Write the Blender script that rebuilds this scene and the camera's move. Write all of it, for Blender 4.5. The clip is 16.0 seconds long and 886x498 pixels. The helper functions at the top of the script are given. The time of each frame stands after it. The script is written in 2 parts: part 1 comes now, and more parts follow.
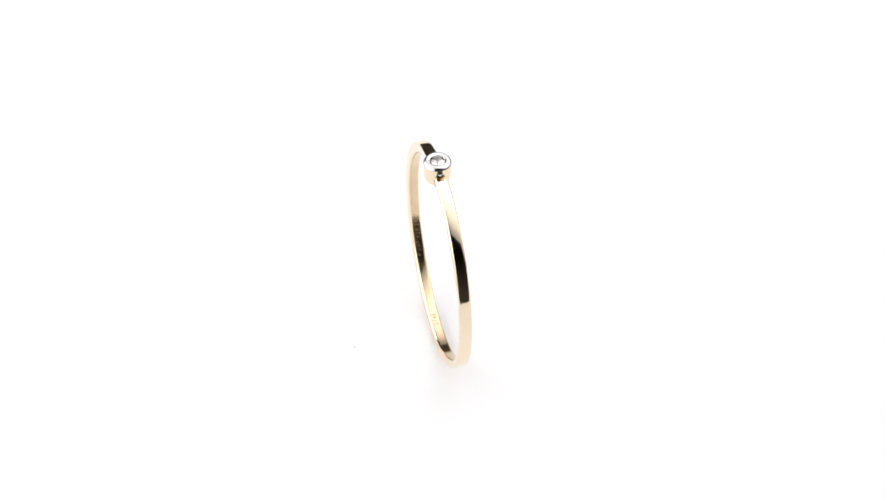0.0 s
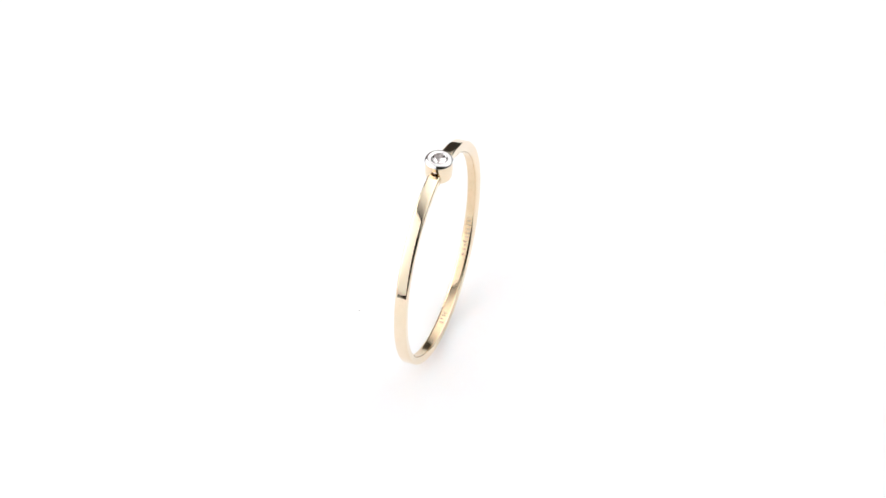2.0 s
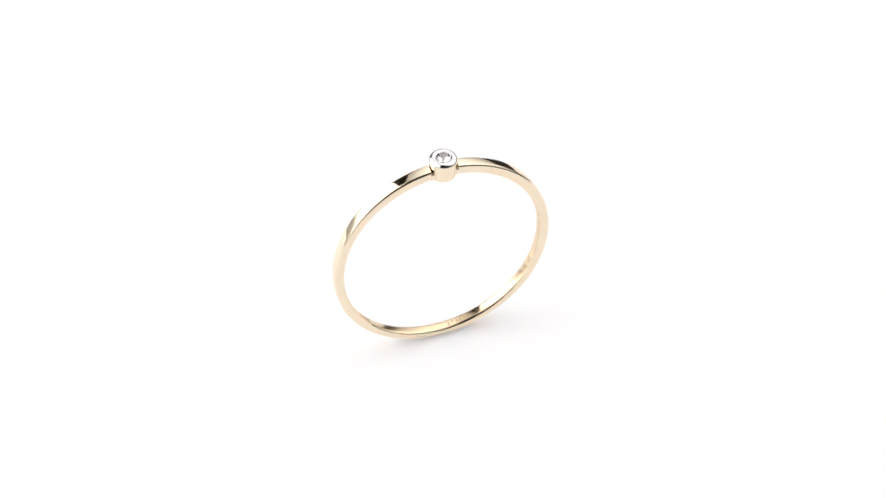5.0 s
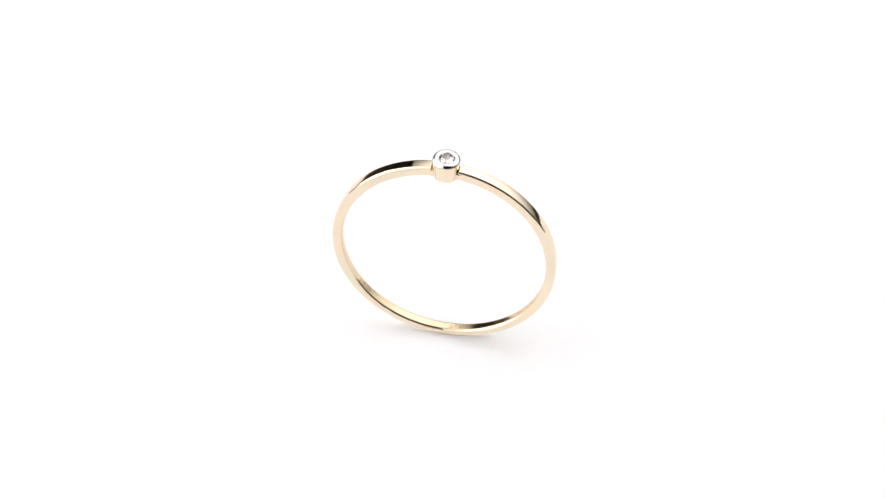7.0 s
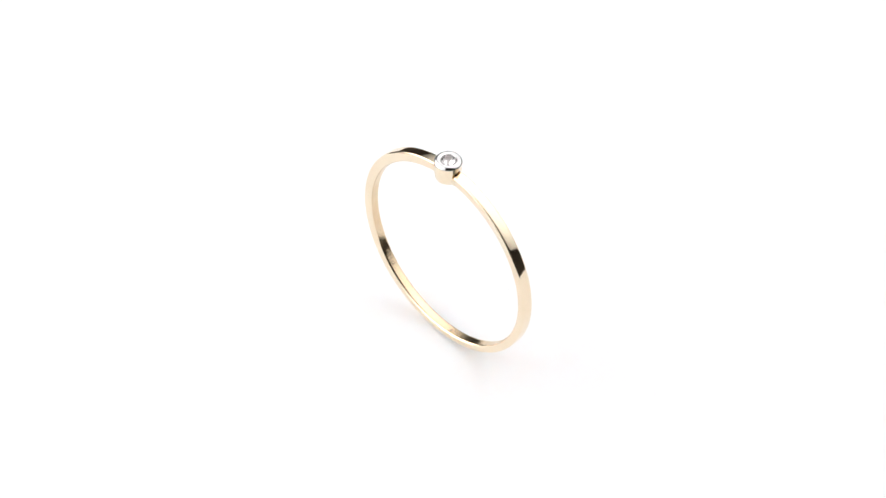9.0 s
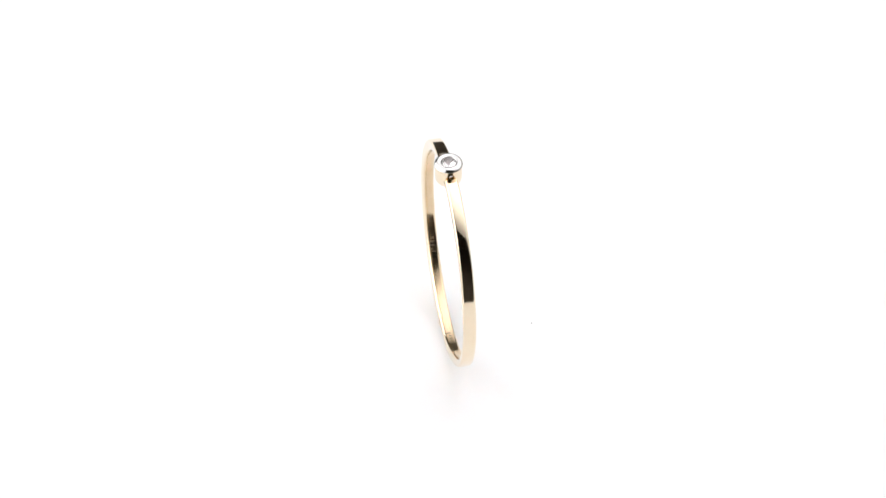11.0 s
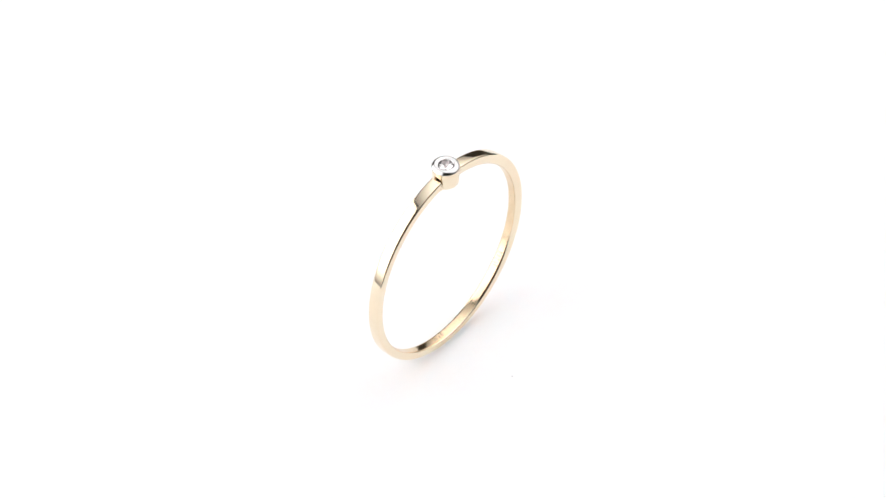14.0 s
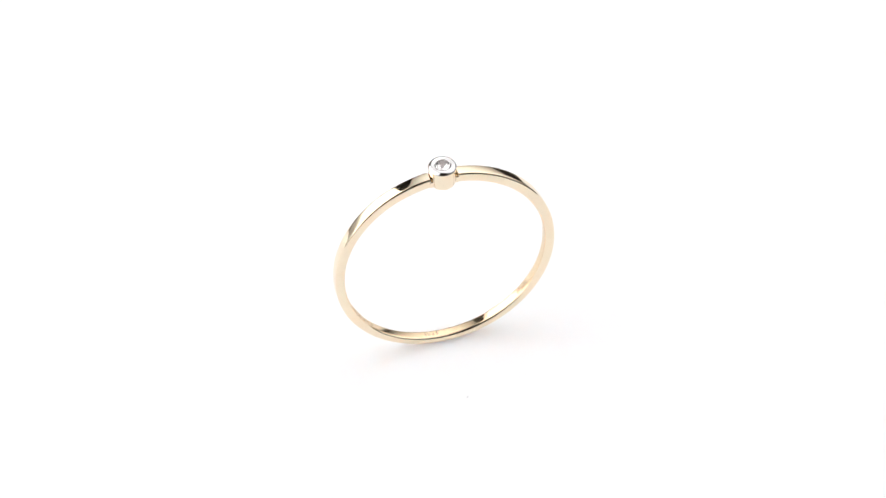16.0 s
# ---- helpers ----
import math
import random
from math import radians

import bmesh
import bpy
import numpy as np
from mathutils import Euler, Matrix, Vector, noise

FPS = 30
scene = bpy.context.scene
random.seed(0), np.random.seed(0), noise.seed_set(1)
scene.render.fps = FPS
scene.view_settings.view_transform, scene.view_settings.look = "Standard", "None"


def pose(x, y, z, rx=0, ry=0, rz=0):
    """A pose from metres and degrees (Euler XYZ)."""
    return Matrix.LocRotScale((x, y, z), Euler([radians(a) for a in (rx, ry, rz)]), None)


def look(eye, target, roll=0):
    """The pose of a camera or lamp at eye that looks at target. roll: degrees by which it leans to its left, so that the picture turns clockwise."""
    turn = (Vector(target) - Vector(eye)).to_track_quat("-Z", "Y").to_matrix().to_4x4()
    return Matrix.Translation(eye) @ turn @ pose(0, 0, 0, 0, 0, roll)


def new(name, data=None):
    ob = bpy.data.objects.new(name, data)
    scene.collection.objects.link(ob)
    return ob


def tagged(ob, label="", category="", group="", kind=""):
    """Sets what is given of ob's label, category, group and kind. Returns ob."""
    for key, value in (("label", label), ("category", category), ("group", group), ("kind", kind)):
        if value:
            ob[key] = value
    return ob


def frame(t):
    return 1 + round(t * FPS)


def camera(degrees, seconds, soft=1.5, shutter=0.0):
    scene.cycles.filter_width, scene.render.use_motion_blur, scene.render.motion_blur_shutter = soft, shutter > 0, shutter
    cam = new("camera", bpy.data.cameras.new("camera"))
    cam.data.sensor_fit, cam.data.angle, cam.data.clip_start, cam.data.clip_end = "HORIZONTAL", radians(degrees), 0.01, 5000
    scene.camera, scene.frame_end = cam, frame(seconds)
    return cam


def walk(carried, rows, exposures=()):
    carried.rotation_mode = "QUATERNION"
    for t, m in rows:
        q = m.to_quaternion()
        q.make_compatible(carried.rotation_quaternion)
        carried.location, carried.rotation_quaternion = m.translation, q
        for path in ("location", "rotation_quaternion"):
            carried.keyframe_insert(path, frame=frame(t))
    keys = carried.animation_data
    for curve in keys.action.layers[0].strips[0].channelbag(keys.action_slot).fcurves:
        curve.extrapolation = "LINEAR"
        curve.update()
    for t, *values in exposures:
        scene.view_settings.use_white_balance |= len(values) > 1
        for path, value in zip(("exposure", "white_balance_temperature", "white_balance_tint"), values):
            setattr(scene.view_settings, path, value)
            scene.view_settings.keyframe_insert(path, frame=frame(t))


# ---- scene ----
MM = 0.001

# ---- camera: fixed on a stand, long lens looking down on the table ----
cam = camera(17.4, 16.0, soft=1.5)
EYE, AIM = (0.0, -0.16417, 0.16991), (0.0, 0.0, 0.00963)
walk(cam, [(0.0, look(EYE, AIM)), (16.0, look(EYE, AIM))])
cam.data.dof.use_dof, cam.data.dof.focus_distance, cam.data.dof.aperture_fstop = True, 0.224, 95.0

# ---- light: two softboxes in a dark room ----
LEFT_POWER, BACK_POWER = 2.86, 1.71
world = bpy.data.worlds.new("dark_room")
world.use_nodes = True
world.node_tree.nodes["Background"].inputs[0].default_value = (0.004, 0.004, 0.004, 1)
scene.world = world
scene.view_settings.exposure = 0.0


# ---- materials ----
def material(name):
    m = bpy.data.materials.new(name)
    m.use_nodes = True
    nodes, links = m.node_tree.nodes, m.node_tree.links
    return m, nodes, links, nodes["Principled BSDF"]


def textured(name, dark, light, rough, metal=0.0, grain=900.0, broad=90.0, bump=0.1, depth=0.00001, spec=0.5):
    """A surface whose colour wanders between two tones at two scales, with fine relief."""
    m, nodes, links, shader = material(name)
    place = nodes.new("ShaderNodeTexCoord")
    wide, fine = nodes.new("ShaderNodeTexNoise"), nodes.new("ShaderNodeTexNoise")
    wide.inputs["Scale"].default_value, fine.inputs["Scale"].default_value = broad, grain
    wide.inputs["Detail"].default_value, fine.inputs["Detail"].default_value = 4.0, 5.0
    both = nodes.new("ShaderNodeMix")
    both.inputs[0].default_value = 0.4
    ramp = nodes.new("ShaderNodeValToRGB")
    ramp.color_ramp.elements[0].position, ramp.color_ramp.elements[1].position = 0.35, 0.65
    ramp.color_ramp.elements[0].color, ramp.color_ramp.elements[1].color = (*dark, 1), (*light, 1)
    relief = nodes.new("ShaderNodeBump")
    relief.inputs["Strength"].default_value, relief.inputs["Distance"].default_value = bump, depth
    links.new(place.outputs["Object"], wide.inputs["Vector"])
    links.new(place.outputs["Object"], fine.inputs["Vector"])
    links.new(wide.outputs[0], both.inputs[2])
    links.new(fine.outputs[0], both.inputs[3])
    links.new(both.outputs[0], ramp.inputs[0])
    links.new(ramp.outputs[0], shader.inputs["Base Color"])
    links.new(both.outputs[0], relief.inputs["Height"])
    links.new(relief.outputs[0], shader.inputs["Normal"])
    shader.inputs["Metallic"].default_value = metal
    wear = nodes.new("ShaderNodeMapRange")
    for i, v in ((1, 0.3), (2, 0.7), (3, rough * 0.65), (4, rough * 1.45)):
        wear.inputs[i].default_value = v
    links.new(fine.outputs[0], wear.inputs[0])
    links.new(wear.outputs[0], shader.inputs["Roughness"])
    shader.inputs["Specular IOR Level"].default_value = spec
    return m


def diffuser_cloth(name, power, edge, reach, droop, bulb=0.0):
    """Lit cloth of a softbox: brightest over the bulb, falling off over reach = (from, to, half width, half height),
    and dimmer towards its lower seam over droop = (x share, y share, from, to, lowest); bulb: the bulb's place across."""
    m, nodes, links, shader = material(name)
    place = nodes.new("ShaderNodeTexCoord")
    scale = nodes.new("ShaderNodeMapping")
    scale.inputs["Scale"].default_value = (1 / reach[2], 1 / reach[3], 0)
    scale.inputs["Location"].default_value = (-bulb / reach[2], 0, 0)
    length = nodes.new("ShaderNodeVectorMath")
    length.operation = "LENGTH"
    fall = nodes.new("ShaderNodeMapRange")
    fall.interpolation_type = "SMOOTHSTEP"
    for i, v in ((1, reach[0]), (2, reach[1]), (3, power), (4, edge)):
        fall.inputs[i].default_value = v
    along, lower, total = nodes.new("ShaderNodeVectorMath"), nodes.new("ShaderNodeMapRange"), nodes.new("ShaderNodeMath")
    along.operation = "DOT_PRODUCT"
    along.inputs[1].default_value = (droop[0], droop[1], 0)
    lower.interpolation_type = "SMOOTHSTEP"
    for i, v in ((1, droop[2]), (2, droop[3]), (3, droop[4]), (4, 1.0)):
        lower.inputs[i].default_value = v
    total.operation = "MULTIPLY"
    links.new(place.outputs["Object"], scale.inputs["Vector"])
    links.new(scale.outputs[0], length.inputs[0])
    links.new(length.outputs["Value"], fall.inputs[0])
    links.new(place.outputs["Object"], along.inputs[0])
    links.new(along.outputs["Value"], lower.inputs[0])
    links.new(fall.outputs[0], total.inputs[0])
    links.new(lower.outputs[0], total.inputs[1])
    links.new(total.outputs[0], shader.inputs["Emission Strength"])
    shader.inputs["Emission Color"].default_value = (1.0, 0.995, 1.0, 1)
    shader.inputs["Base Color"].default_value = (0.75, 0.75, 0.75, 1)
    shader.inputs["Roughness"].default_value = 0.9
    return m


GOLD = textured("polished_yellow_gold", (0.86, 0.735, 0.55), (0.90, 0.78, 0.60), 0.07, 1.0, 2600, 420, 0.5, 0.00001)
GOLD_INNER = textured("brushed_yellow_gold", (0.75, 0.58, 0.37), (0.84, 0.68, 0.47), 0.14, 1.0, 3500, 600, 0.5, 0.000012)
STAMPED = textured("stamped_gold", (0.55, 0.42, 0.28), (0.76, 0.61, 0.43), 0.28, 1.0, 5000, 900, 0.6, 0.000012)
# tarnish inside the pierced cup, and painted shade on top of the shoulders
SHADED_TARNISHED = textured("shaded_tarnished_gold", (0.42, 0.32, 0.20), (0.64, 0.51, 0.35), 0.2, 1.0, 4000, 700, 0.5, 0.00001)
SEAT = textured("brightened_backing_gold", (0.91, 0.88, 0.88), (0.96, 0.93, 0.93), 0.7, 1.0, 3000, 600, 0.25, 0.000004)
WHITE_GOLD = textured("rhodium_white_gold", (0.70, 0.69, 0.685), (0.80, 0.79, 0.785), 0.12, 1.0, 3000, 600, 0.25, 0.000004)
WHITE_SHEET = textured("white_acrylic", (0.908, 0.893, 0.904), (0.920, 0.906, 0.917), 0.45, 0.0, 500, 40, 0.05, 0.00002, 0.3)
milky = WHITE_SHEET.node_tree.nodes["Principled BSDF"]
milky.inputs["Subsurface Weight"].default_value, milky.inputs["Subsurface Scale"].default_value = 1.0, 0.004
milky.inputs["Subsurface Radius"].default_value = (1.0, 0.9, 0.85)
DUST = textured("grey_dust", (0.20, 0.20, 0.21), (0.36, 0.35, 0.36), 0.9, 0.0, 9000, 2000, 0.2, 0.00001)
BLACK_CLOTH = textured("black_nylon", (0.015, 0.015, 0.015), (0.03, 0.03, 0.03), 0.8, 0.0, 400, 20, 0.3, 0.0005, 0.2)
BLACK_METAL = textured("black_steel", (0.02, 0.02, 0.02), (0.035, 0.035, 0.035), 0.4, 0.0, 300, 20, 0.1, 0.0002)
DARK_WALL = textured("grey_paint", (0.29, 0.255, 0.22), (0.35, 0.31, 0.27), 0.9, 0.0, 60, 3, 0.3, 0.001, 0.1)
DARK_WOOD = textured("dark_stained_wood", (0.02, 0.015, 0.011), (0.045, 0.033, 0.024), 0.55, 0.0, 120, 9, 0.3, 0.0005, 0.2)
LEFT_D, BACK_D = 0.44, 0.54
LEFT_CLOTH = diffuser_cloth("lit_cloth_front", LEFT_POWER, 0.85, (0.35, 1.35, 1.25 * LEFT_D, 0.95 * LEFT_D), (0.455, 0.891, -0.62 * LEFT_D, -0.12 * LEFT_D, 0.12), -0.5 * LEFT_D)
BACK_CLOTH = diffuser_cloth("lit_cloth_back", BACK_POWER, 0.10, (0.0, 1.19, 1.80 * BACK_D, 1.20 * BACK_D), (0, 1, -2.0, -1.9, 1.0))

DIAMOND, nodes, links, shader = material("clear_diamond")
shader.inputs["Base Color"].default_value = (1.0, 0.965, 0.96, 1)
shader.inputs["Transmission Weight"].default_value = 1.0
shader.inputs["Roughness"].default_value = 0.0
shader.inputs["IOR"].default_value = 1.6


# ---- mesh helpers ----
def part(name, bm, mat, parent, label="", smooth=False, matrix=None):
    """Links a bmesh as one mesh object, under a thing or a part."""
    bmesh.ops.recalc_face_normals(bm, faces=bm.faces)
    if smooth:
        for f in bm.faces:
            f.smooth = True
        for e in bm.edges:
            if len(e.link_faces) == 2 and e.calc_face_angle(0) > radians(28):
                e.smooth = False
    me = bpy.data.meshes.new(name)
    bm.to_mesh(me)
    bm.free()
    me.materials.append(mat)
    ob = new(name, me)
    if parent:
        ob.parent = parent
    if matrix is not None:
        ob.matrix_basis = matrix
    return tagged(ob, label)


def box(bm, lo, hi, bevel=0.0):
    made = bmesh.ops.create_cube(bm, size=1.0)["verts"]
    for v in made:
        v.co = Vector([(a + b) / 2 + c * (b - a) for a, b, c in zip(lo, hi, v.co)])
    if bevel:
        edges = list({e for v in made for e in v.link_edges})
        bmesh.ops.bevel(bm, geom=edges, offset=bevel, segments=3, profile=0.5, affect="EDGES")
    return bm


def revolve(bm, profile, steps=96, closed=False, matrix=None):
    """Turns a list of (radius, z) round the z axis."""
    rings = []
    for r, z in profile:
        rings.append([bm.verts.new((r * math.cos(2 * math.pi * k / steps), r * math.sin(2 * math.pi * k / steps), z)) for k in range(steps)])
    pairs = list(zip(rings, rings[1:])) + ([(rings[-1], rings[0])] if closed else [])
    for a, b in pairs:
        for k in range(steps):
            bm.faces.new((a[k], a[(k + 1) % steps], b[(k + 1) % steps], b[k]))
    if matrix is not None:
        bm.transform(matrix)
    return bm


def rod(bm, a, b, r, steps=20):
    a, b = Vector(a), Vector(b)
    turn = (b - a).to_track_quat("Z", "Y").to_matrix().to_4x4()
    m = Matrix.Translation((a + b) / 2) @ turn
    bmesh.ops.create_cone(bm, cap_ends=True, segments=steps, radius1=r, radius2=r, depth=(b - a).length, matrix=m)
    return bm


# ---- the room, dark around the table ----
def slab(name, lo, hi, mat, label):
    return tagged(part(name, box(bmesh.new(), lo, hi), mat, None, label), kind="structure")


slab("floor", (-1.6, -1.6, -0.80), (1.6, 1.6, -0.75), DARK_WALL, "plain grey-brown studio floor")
slab("wall_north", (-1.6, 1.6, -0.75), (1.6, 1.7, 1.75), DARK_WALL, "plain grey-brown studio wall")
slab("wall_south", (-1.6, -1.7, -0.75), (1.6, -1.6, 1.75), DARK_WALL, "plain grey-brown studio wall")
slab("wall_east", (1.6, -1.6, -0.75), (1.7, 1.6, 1.75), DARK_WALL, "plain grey-brown studio wall")
slab("wall_west", (-1.7, -1.6, -0.75), (-1.6, 1.6, 1.75), DARK_WALL, "plain grey-brown studio wall")
slab("ceiling", (-1.6, -1.6, 1.75), (1.6, 1.6, 1.80), DARK_WALL, "plain grey-brown studio ceiling")


def make_stand():
    stand = tagged(new("display_stand"), "dark wooden pedestal carrying the turntable", "stand")
    stand.location = (0, 0, -0.75)
    part("top", revolve(bmesh.new(), [(0.0001, 0.690), (0.066, 0.690), (0.070, 0.694), (0.070, 0.706), (0.066, 0.710), (0.0001, 0.710)]), DARK_WOOD, stand)
    part("column", rod(bmesh.new(), (0, 0, 0.02), (0, 0, 0.690), 0.03, 32), DARK_WOOD, stand)
    part("base_plate", revolve(bmesh.new(), [(0.0001, 0.0), (0.158, 0.0), (0.16, 0.003), (0.16, 0.016), (0.155, 0.02), (0.0001, 0.02)]), DARK_WOOD, stand)
    motor = tagged(new("turntable_motor"), "round black drive unit under the turntable disc", "turntable")
    motor.location = (0, 0, -0.040)
    part("body", revolve(bmesh.new(), [(0.0001, 0.0), (0.060, 0.0), (0.062, 0.002), (0.062, 0.030), (0.058, 0.033), (0.0001, 0.033)]), BLACK_METAL, motor)
    part("spindle", rod(bmesh.new(), (0, 0, 0.033), (0, 0, 0.036), 0.01), BLACK_METAL, motor)


def make_turntable():
    table = tagged(new("turntable"), "smooth round white turntable disc with a speck of dust", "turntable")
    rim = [(0.0001, -0.004), (0.0812, -0.004), (0.082, -0.0032), (0.082, -0.0006), (0.0816, -0.0001), (0.0812, 0.0), (0.0001, 0.0)]
    part("disc", revolve(bmesh.new(), rim, 192), WHITE_SHEET, table)
    for r, a, long, wide in ((7.35, 268.4, 0.11, 0.08),):
        bm = bmesh.new()
        bmesh.ops.create_icosphere(bm, subdivisions=2, radius=0.5 * MM)
        bm.transform(Matrix.Diagonal((long, wide, 0.05, 1)))
        at = pose(r * MM * math.cos(radians(a)), r * MM * math.sin(radians(a)), 0.02 * MM, 0, 0, 35 + a)
        part("dust_speck", bm, DUST, table, "tiny grey dust speck", matrix=at)
    return table


make_stand()
turntable = make_turntable()


# ---- softboxes ----
def aimed(az, el, dist, roll):
    """Pose of a lamp head in a direction from the ring, facing it; az is turned clockwise from straight behind."""
    a, e = radians(az), radians(el)
    at = Vector((math.sin(a) * math.cos(e), math.cos(a) * math.cos(e), math.sin(e))) * dist + Vector((0, 0, 0.010))
    return look(at, (0, 0, 0.010), roll)


def plate(bm, inner, z0, z1, outer=None):
    """A flat prism over four corners, or a frame between an inner and an outer outline."""
    rows = [[bm.verts.new((x, y, z)) for x, y in pts] for pts in ((inner, outer) if outer else (inner,)) for z in (z0, z1)]
    if outer:
        loops = (rows[0], rows[1], rows[3], rows[2])
        for a, b in zip(loops, loops[1:] + loops[:1]):
            for k in range(4):
                bm.faces.new((a[k], a[(k + 1) % 4], b[(k + 1) % 4], b[k]))
    else:
        bm.faces.new(rows[0])
        bm.faces.new(rows[1])
        for k in range(4):
            bm.faces.new((rows[0][k], rows[0][(k + 1) % 4], rows[1][(k + 1) % 4], rows[1][k]))
    return bm


def make_softbox(m, corners, cloth, base, label):
    """A softbox: cloth square to the aim, black pyramid behind it, border, lamp socket, and a stand. Corners run round from the lower left."""
    light = tagged(new("softbox"), label, "softbox", "studio softboxes")
    light.matrix_basis = pose(*base, 0)
    inv = light.matrix_basis.inverted() @ m
    cx, cy = sum(c[0] for c in corners) / 4, sum(c[1] for c in corners) / 4
    inner = [(x - cx, y - cy) for x, y in corners]
    outer = [(x + math.copysign(0.018, x), y + math.copysign(0.018, y)) for x, y in inner]
    head = inv @ pose(cx, cy, 0)
    part("diffuser", plate(bmesh.new(), inner, 0.001, 0.003), cloth, light, "glowing white diffuser cloth", matrix=head)
    part("rim", plate(bmesh.new(), inner, -0.006, 0.02, outer), BLACK_CLOTH, light, "black cloth border", matrix=head)
    bm = bmesh.new()
    wide = [bm.verts.new((x, y, 0.02)) for x, y in inner]
    tight = [bm.verts.new((math.copysign(0.05, x), math.copysign(0.05, y), 0.22)) for x, y in inner]
    for k in range(4):
        bm.faces.new((wide[k], wide[(k + 1) % 4], tight[(k + 1) % 4], tight[k]))
    bm.faces.new(tight)
    part("housing", bm, BLACK_CLOTH, light, matrix=head)
    part("socket", rod(bmesh.new(), (0, 0, 0.22), (0, 0, 0.30), 0.04), BLACK_METAL, light, matrix=head)
    end = head @ Vector((0, 0, 0.27))
    part("pole", rod(bmesh.new(), (0, 0, 0.012), (0, 0, max(0.3, end.z)), 0.012), BLACK_METAL, light)
    part("arm", rod(bmesh.new(), (0, 0, end.z), end, 0.010), BLACK_METAL, light)
    for k in range(3):
        a = 2 * math.pi * k / 3
        part("leg", rod(bmesh.new(), (0, 0, 0.16), (0.20 * math.cos(a), 0.20 * math.sin(a), 0.010), 0.009), BLACK_METAL, light)


def scaled(d, *pts):
    return [(x * d, y * d) for x, y in pts]


make_softbox(aimed(-108, 30, LEFT_D, 15), scaled(LEFT_D, (-1.62, -0.70), (1.30, -1.10), (0.62, 0.78), (-1.62, 0.78)), LEFT_CLOTH, (-1.05, -0.35, -0.75),
             "black softbox with glowing white cloth beside the turntable")
make_softbox(aimed(55.5, 54, BACK_D, 36), scaled(BACK_D, (-1.45, -1.2), (1.55, -1.2), (1.55, 1.2), (-1.45, 1.2)), BACK_CLOTH, (1.05, 0.90, -0.75),
             "large black softbox with glowing white cloth above the turntable")

# ---- the ring ----
RO, RI, WIDE = 9.07, 8.27, 1.04
LEAN = Matrix.Translation((0, 0, RO)) @ Matrix.Rotation(radians(-1.0), 4, "Y")
SETTING = LEAN @ Matrix.Translation((0, 0, 0.07))
THIN = 0.2
UNIT = Matrix.Diagonal((MM, MM, MM, 1))


def section(ro, ri, wide, b_out, b_in, dome=0.0, lean=0.0, belly=0.0):
    """Outline of the band's cut: (across, radius): a slightly domed outer face, flat sides, worn-down corners."""
    pts, h, e = [], wide / 2, 0.012
    flat = h - b_out
    for sx, sr, cx, b, a0, power in ((1, 1, flat, b_out, 0, 1.35), (-1, 1, -flat, b_out, 90, 1.35), (-1, -1, -h + b_in, b_in, 180, 1.1), (1, -1, h - b_in, b_in, 270, 1.1)):
        cr = ro - dome * flat * flat - b if sr > 0 else ri + b
        arc = []
        for k in range(9):
            c, d = math.cos(radians(a0 + 11.25 * k)), math.sin(radians(a0 + 11.25 * k))
            arc.append((cx + math.copysign(b * abs(c) ** power, c), cr + math.copysign(b * abs(d) ** power, d)))
        side = (sx * h, cr - sr * e)
        pts += [side, *arc] if a0 in (0, 180) else [*arc, side]
        if a0 == 0:
            pts += [(flat * (1 - k / 4), ro - dome * (flat * (1 - k / 4)) ** 2) for k in range(1, 8)]
        if a0 == 180:
            pts += [((h - b_in - e) * (k / 3 - 1), ri) for k in range(7)]
    # the sides lean in towards the finger, and the inner face bulges a little
    shaped = []
    for y, r in pts:
        f = max(0.0, min(1.0, (r - ri) / (ro - ri)))
        y *= 1 - lean * (1 - f)
        shaped.append((y, r + belly * y * y * (1 - f)))
    return shaped


def swept(a0, a1, steps, outline, grow=0.0):
    """Sweeps an outline of (across, radius) round the ring's centre, from angle a0 to a1, measured from the stone; the outer face grows towards the stone, and the band thins out opposite."""
    bm, rings = bmesh.new(), []
    for i in range(steps + 1):
        a = radians(a0 + (a1 - a0) * i / steps)
        more, less = grow * max(0.0, math.cos(a)) ** 1.5, THIN * max(0.0, -math.cos(a)) ** 1.5
        ring = []
        for y, r in outline:
            f = (r - RI) / (RO - RI)
            r += more * f + less * (1 - f)
            ring.append(bm.verts.new((r * math.sin(a), y, r * math.cos(a))))
        rings.append(ring)
    n = len(outline)
    for p, q in zip(rings, rings[1:]):
        for k in range(n):
            bm.faces.new((p[k], p[(k + 1) % n], q[(k + 1) % n], q[k]))
    bm.faces.new(rings[0])
    bm.faces.new(rings[-1])
    return bm


def cut(bm, cutter):
    """bm less cutter, as a new bmesh."""
    meshes = []
    for b in (bm, cutter):
        bmesh.ops.recalc_face_normals(b, faces=b.faces)
        me = bpy.data.meshes.new("shape")
        b.to_mesh(me)
        b.free()
        meshes.append(me)
    a, c = new("shape", meshes[0]), new("shape", meshes[1])
    mod = a.modifiers.new("cut", "BOOLEAN")
    mod.operation, mod.object, mod.solver = "DIFFERENCE", c, "EXACT"
    made = bpy.data.meshes.new_from_object(a.evaluated_get(bpy.context.evaluated_depsgraph_get()))
    out = bmesh.new()
    out.from_mesh(made)
    for ob in (a, c):
        bpy.data.objects.remove(ob)
    for me in (*meshes, made):
        bpy.data.meshes.remove(me)
    return out


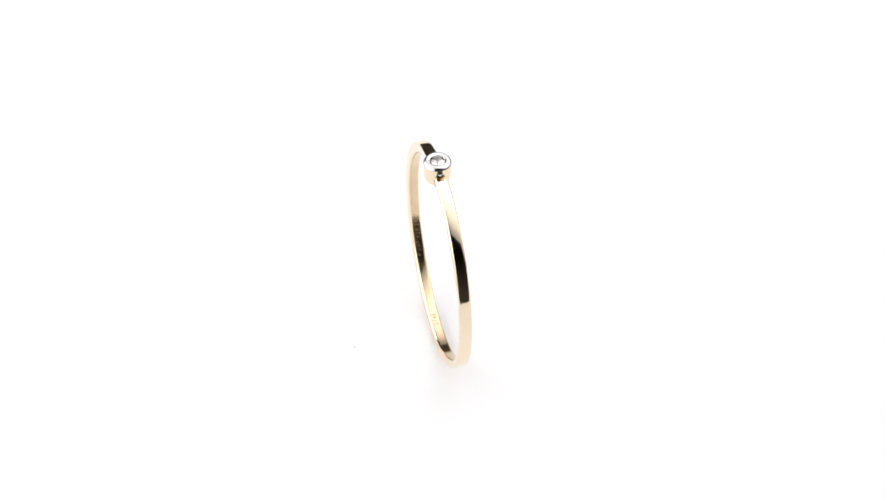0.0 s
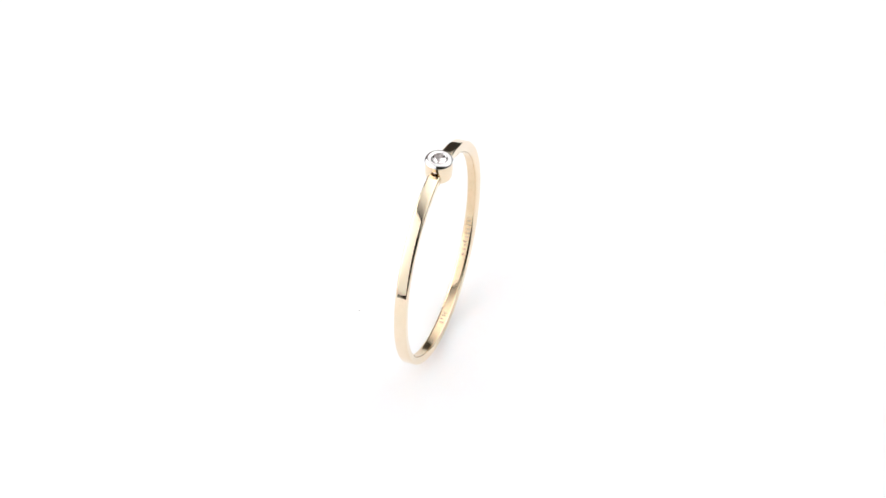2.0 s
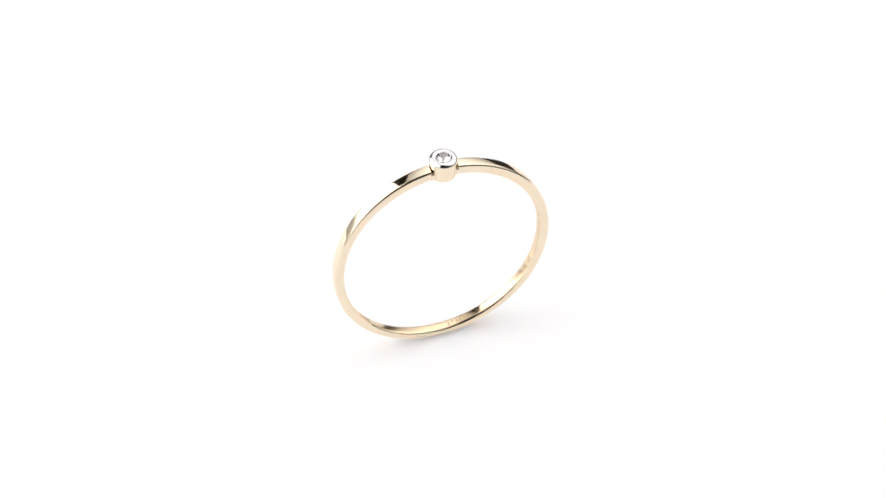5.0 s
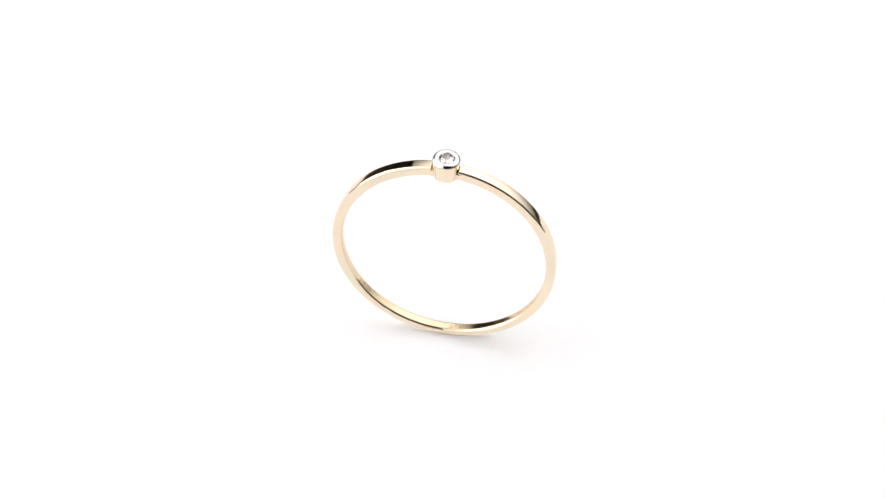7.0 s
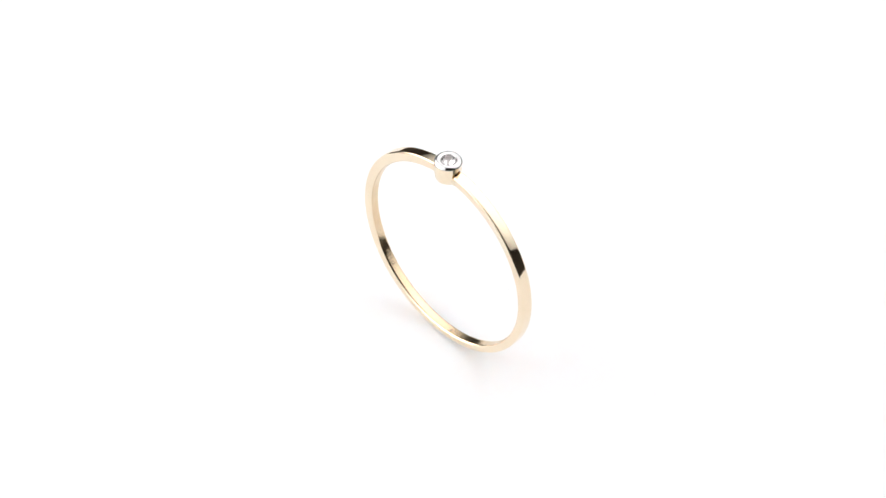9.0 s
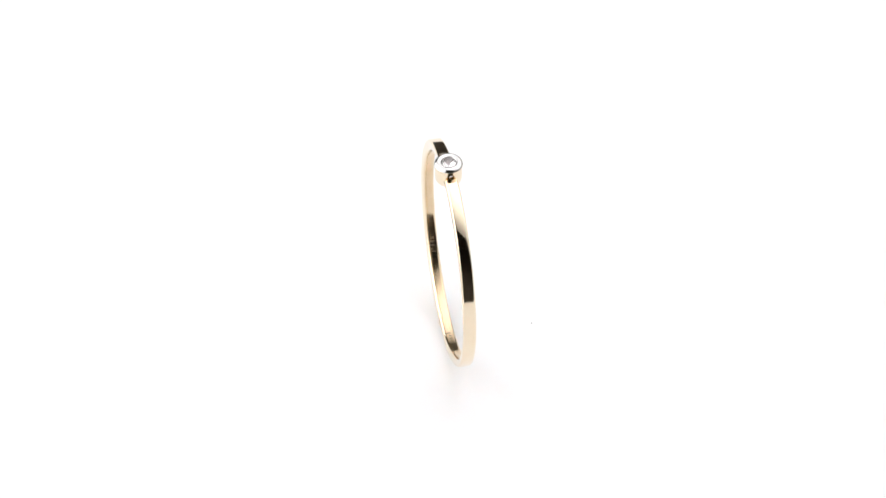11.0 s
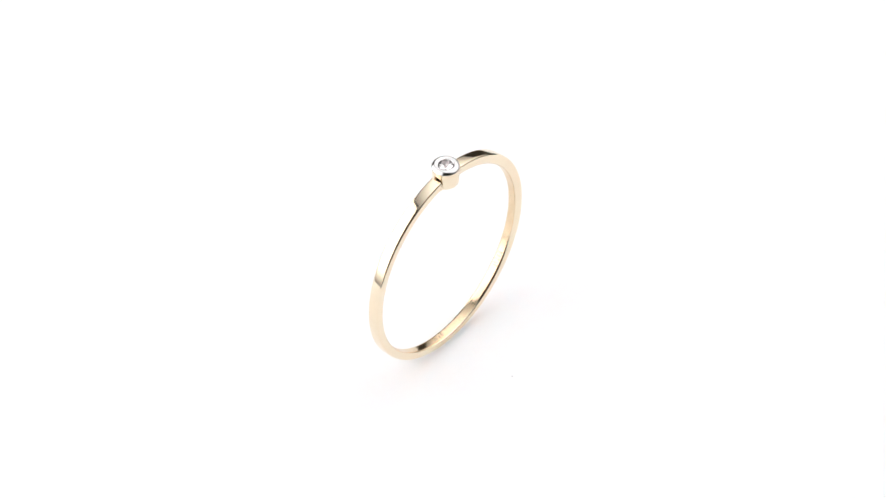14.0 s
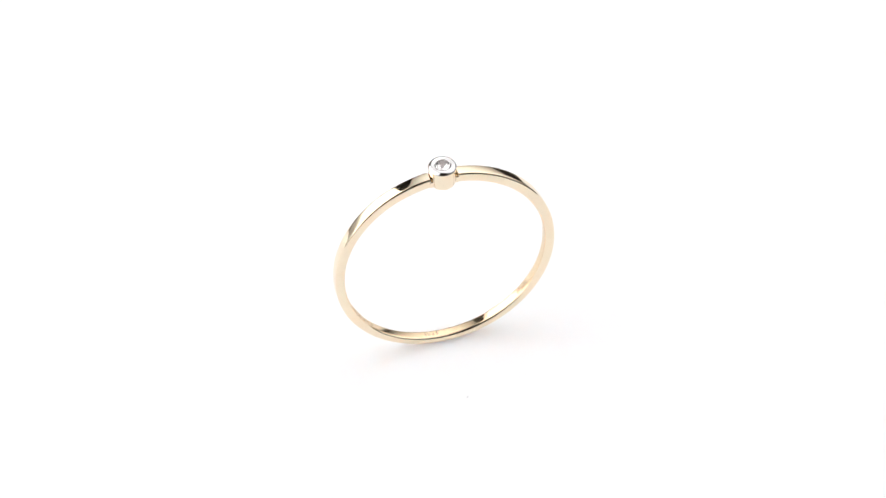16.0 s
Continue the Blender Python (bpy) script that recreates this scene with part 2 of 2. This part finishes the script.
def make_stone(parent):
    """A round brilliant: table, crown, girdle and pavilion facets."""
    bm = bmesh.new()

    def circle(n, r, z, turn=0.0):
        return [bm.verts.new((r * math.cos(2 * math.pi * (k + turn) / n), r * math.sin(2 * math.pi * (k + turn) / n), z)) for k in range(n)]

    top, mid = circle(8, 0.325, 10.075), circle(8, 0.46, 10.01, 0.5)
    gir, low = circle(16, 0.58, 9.925), circle(16, 0.58, 9.905)
    pav, culet = circle(8, 0.15, 9.545, 0.5), bm.verts.new((0, 0, 9.42))
    bm.faces.new(top)
    for k in range(8):
        j = (k + 1) % 8
        bm.faces.new((top[k], top[j], mid[k]))
        for ring, star, tip in ((gir, mid, top[k]), (low, pav, culet)):
            bm.faces.new((tip, star[k], ring[2 * k], star[k - 1]))
            bm.faces.new((star[k], ring[2 * k], ring[2 * k + 1]))
            bm.faces.new((star[k], ring[2 * k + 1], ring[(2 * k + 2) % 16]))
    for k in range(16):
        bm.faces.new((gir[k], gir[(k + 1) % 16], low[(k + 1) % 16], low[k]))
    bm.transform(UNIT @ SETTING)
    part("stone", bm, DIAMOND, parent, "small clear round brilliant-cut stone")


def make_ring():
    ring = tagged(new("ring"), "thin yellow gold ring with a small clear stone, standing upright", "ring")
    bm = swept(7.0, 353.0, 360, section(RO, RI, WIDE, 0.145, 0.21, 0.075, 0.16, 0.10), 0.2)
    bm.transform(UNIT @ LEAN)
    band = part("band", bm, GOLD, ring, "polished pale yellow gold band", smooth=True)
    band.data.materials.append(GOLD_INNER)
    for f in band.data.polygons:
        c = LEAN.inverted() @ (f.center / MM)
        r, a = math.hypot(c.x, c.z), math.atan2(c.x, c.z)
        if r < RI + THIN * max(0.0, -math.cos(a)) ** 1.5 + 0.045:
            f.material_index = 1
    # lower shoulders that run from the band's ends into the cup
    for a0, a1 in ((4.8, 7.6), (352.4, 355.2)):
        bm = swept(a0, a1, 6, section(9.03, RI - 0.03, WIDE + 0.03, 0.12, 0.2, 0.0, 0.14))
        bm.transform(UNIT @ LEAN)
        joint = part("shoulder", bm, GOLD, ring, "soldered joint, shade of the gap painted on top", smooth=True)
        # darker gold on top paints in the dark reflection of the gap
        joint.data.materials.append(SHADED_TARNISHED)
        for f in joint.data.polygons:
            c = LEAN.inverted() @ (f.center / MM)
            if math.hypot(c.x, c.z) > 8.92:
                f.material_index = 1

    # cup of the setting: a turned gold wall, open inside, pierced over both shoulders of the band
    wall = [(0.86, 8.17), (0.93, 8.18), (0.99, 8.22), (1.03, 8.30), (1.05, 8.42), (1.06, 8.7), (1.07, 9.0), (1.075, 9.60), (1.083, 9.755), (0.86, 9.755)]
    bm = revolve(bmesh.new(), wall, closed=True)
    hole = rod(bmesh.new(), (-2, 0, 0), (2, 0, 0), 0.14, 24)
    hole.transform(Matrix.Translation((0, 0, 9.25)) @ Matrix.Diagonal((1, 1.9, 1, 1)))
    bm = cut(bm, hole)
    bm.transform(UNIT @ SETTING)
    bezel = part("bezel", bm, GOLD, ring, "round yellow gold bezel cup", smooth=True)
    bezel.data.materials.append(SHADED_TARNISHED)
    for f in bezel.data.polygons:
        c = SETTING.inverted() @ (f.center / MM)
        if math.hypot(c.x, c.y) < 1.03 and c.z > 8.4:
            f.material_index = 1
    lip = [(1.083, 9.759), (1.103, 9.765), (1.108, 9.780), (1.100, 9.808), (1.066, 9.860), (1.022, 9.914), (0.972, 9.960), (0.918, 9.991), (0.86, 10.008), (0.80, 10.013), (0.74, 10.009),
           (0.68, 9.998), (0.63, 9.980), (0.60, 9.958), (0.585, 9.925), (0.575, 9.885), (0.44, 9.74), (0.25, 9.54), (0.05, 9.34), (0.30, 9.20), (0.84, 9.759)]
    bm = revolve(bmesh.new(), lip, closed=True)
    bm.transform(UNIT @ SETTING)
    rim = part("rim", bm, WHITE_GOLD, bezel, "bright white gold rim round the stone", smooth=True)
    # unseen seat faces get a lighter metal, added as a reflector behind the stone
    rim.data.materials.append(SEAT)
    for f in rim.data.polygons:
        c = SETTING.inverted() @ (f.center / MM)
        if math.hypot(c.x, c.y) < 0.565:
            f.material_index = 1
    make_stone(ring)

    # worn, unreadable hallmarks struck inside the band
    for start, count, step in ((-113, 9, 2.4), (-168, 4, 2.3), (125.5, 5, 2.1)):
        for k in range(count):
            a = (start - step * k if start < 0 else start + step * k) + random.uniform(-0.4, 0.4)
            bm = swept(a - random.uniform(0.2, 0.8), a + random.uniform(0.2, 0.8), 3, section(RI + 0.02, RI - random.uniform(0.02, 0.035), random.uniform(0.16, 0.42), 0.01, 0.02))
            bm.transform(UNIT @ LEAN @ Matrix.Translation((0, random.uniform(-0.09, 0.09), 0)))
            part("hallmark", bm, STAMPED, band, "worn stamped mark", smooth=True)
    return ring


ring = make_ring()


# ---- what moves: the turntable turns steadily and carries the ring ----
def motions():
    rows, disc = [], []
    for k in range(33):
        t = k * 0.5
        a = -75.675 - 16.676 * t - 0.0069 * (t - 8.0) ** 2
        u, n = Vector((math.cos(radians(a)), math.sin(radians(a)), 0)), Vector((-math.sin(radians(a)), math.cos(radians(a)), 0))
        at = (u * -0.003 + n * -0.400) * MM
        rows.append((t, pose(at.x, at.y, 0.0, 0, 0, a)))
        disc.append((t, pose(0, 0, 0, 0, 0, a)))
    walk(ring, rows)
    walk(turntable, disc)


motions()
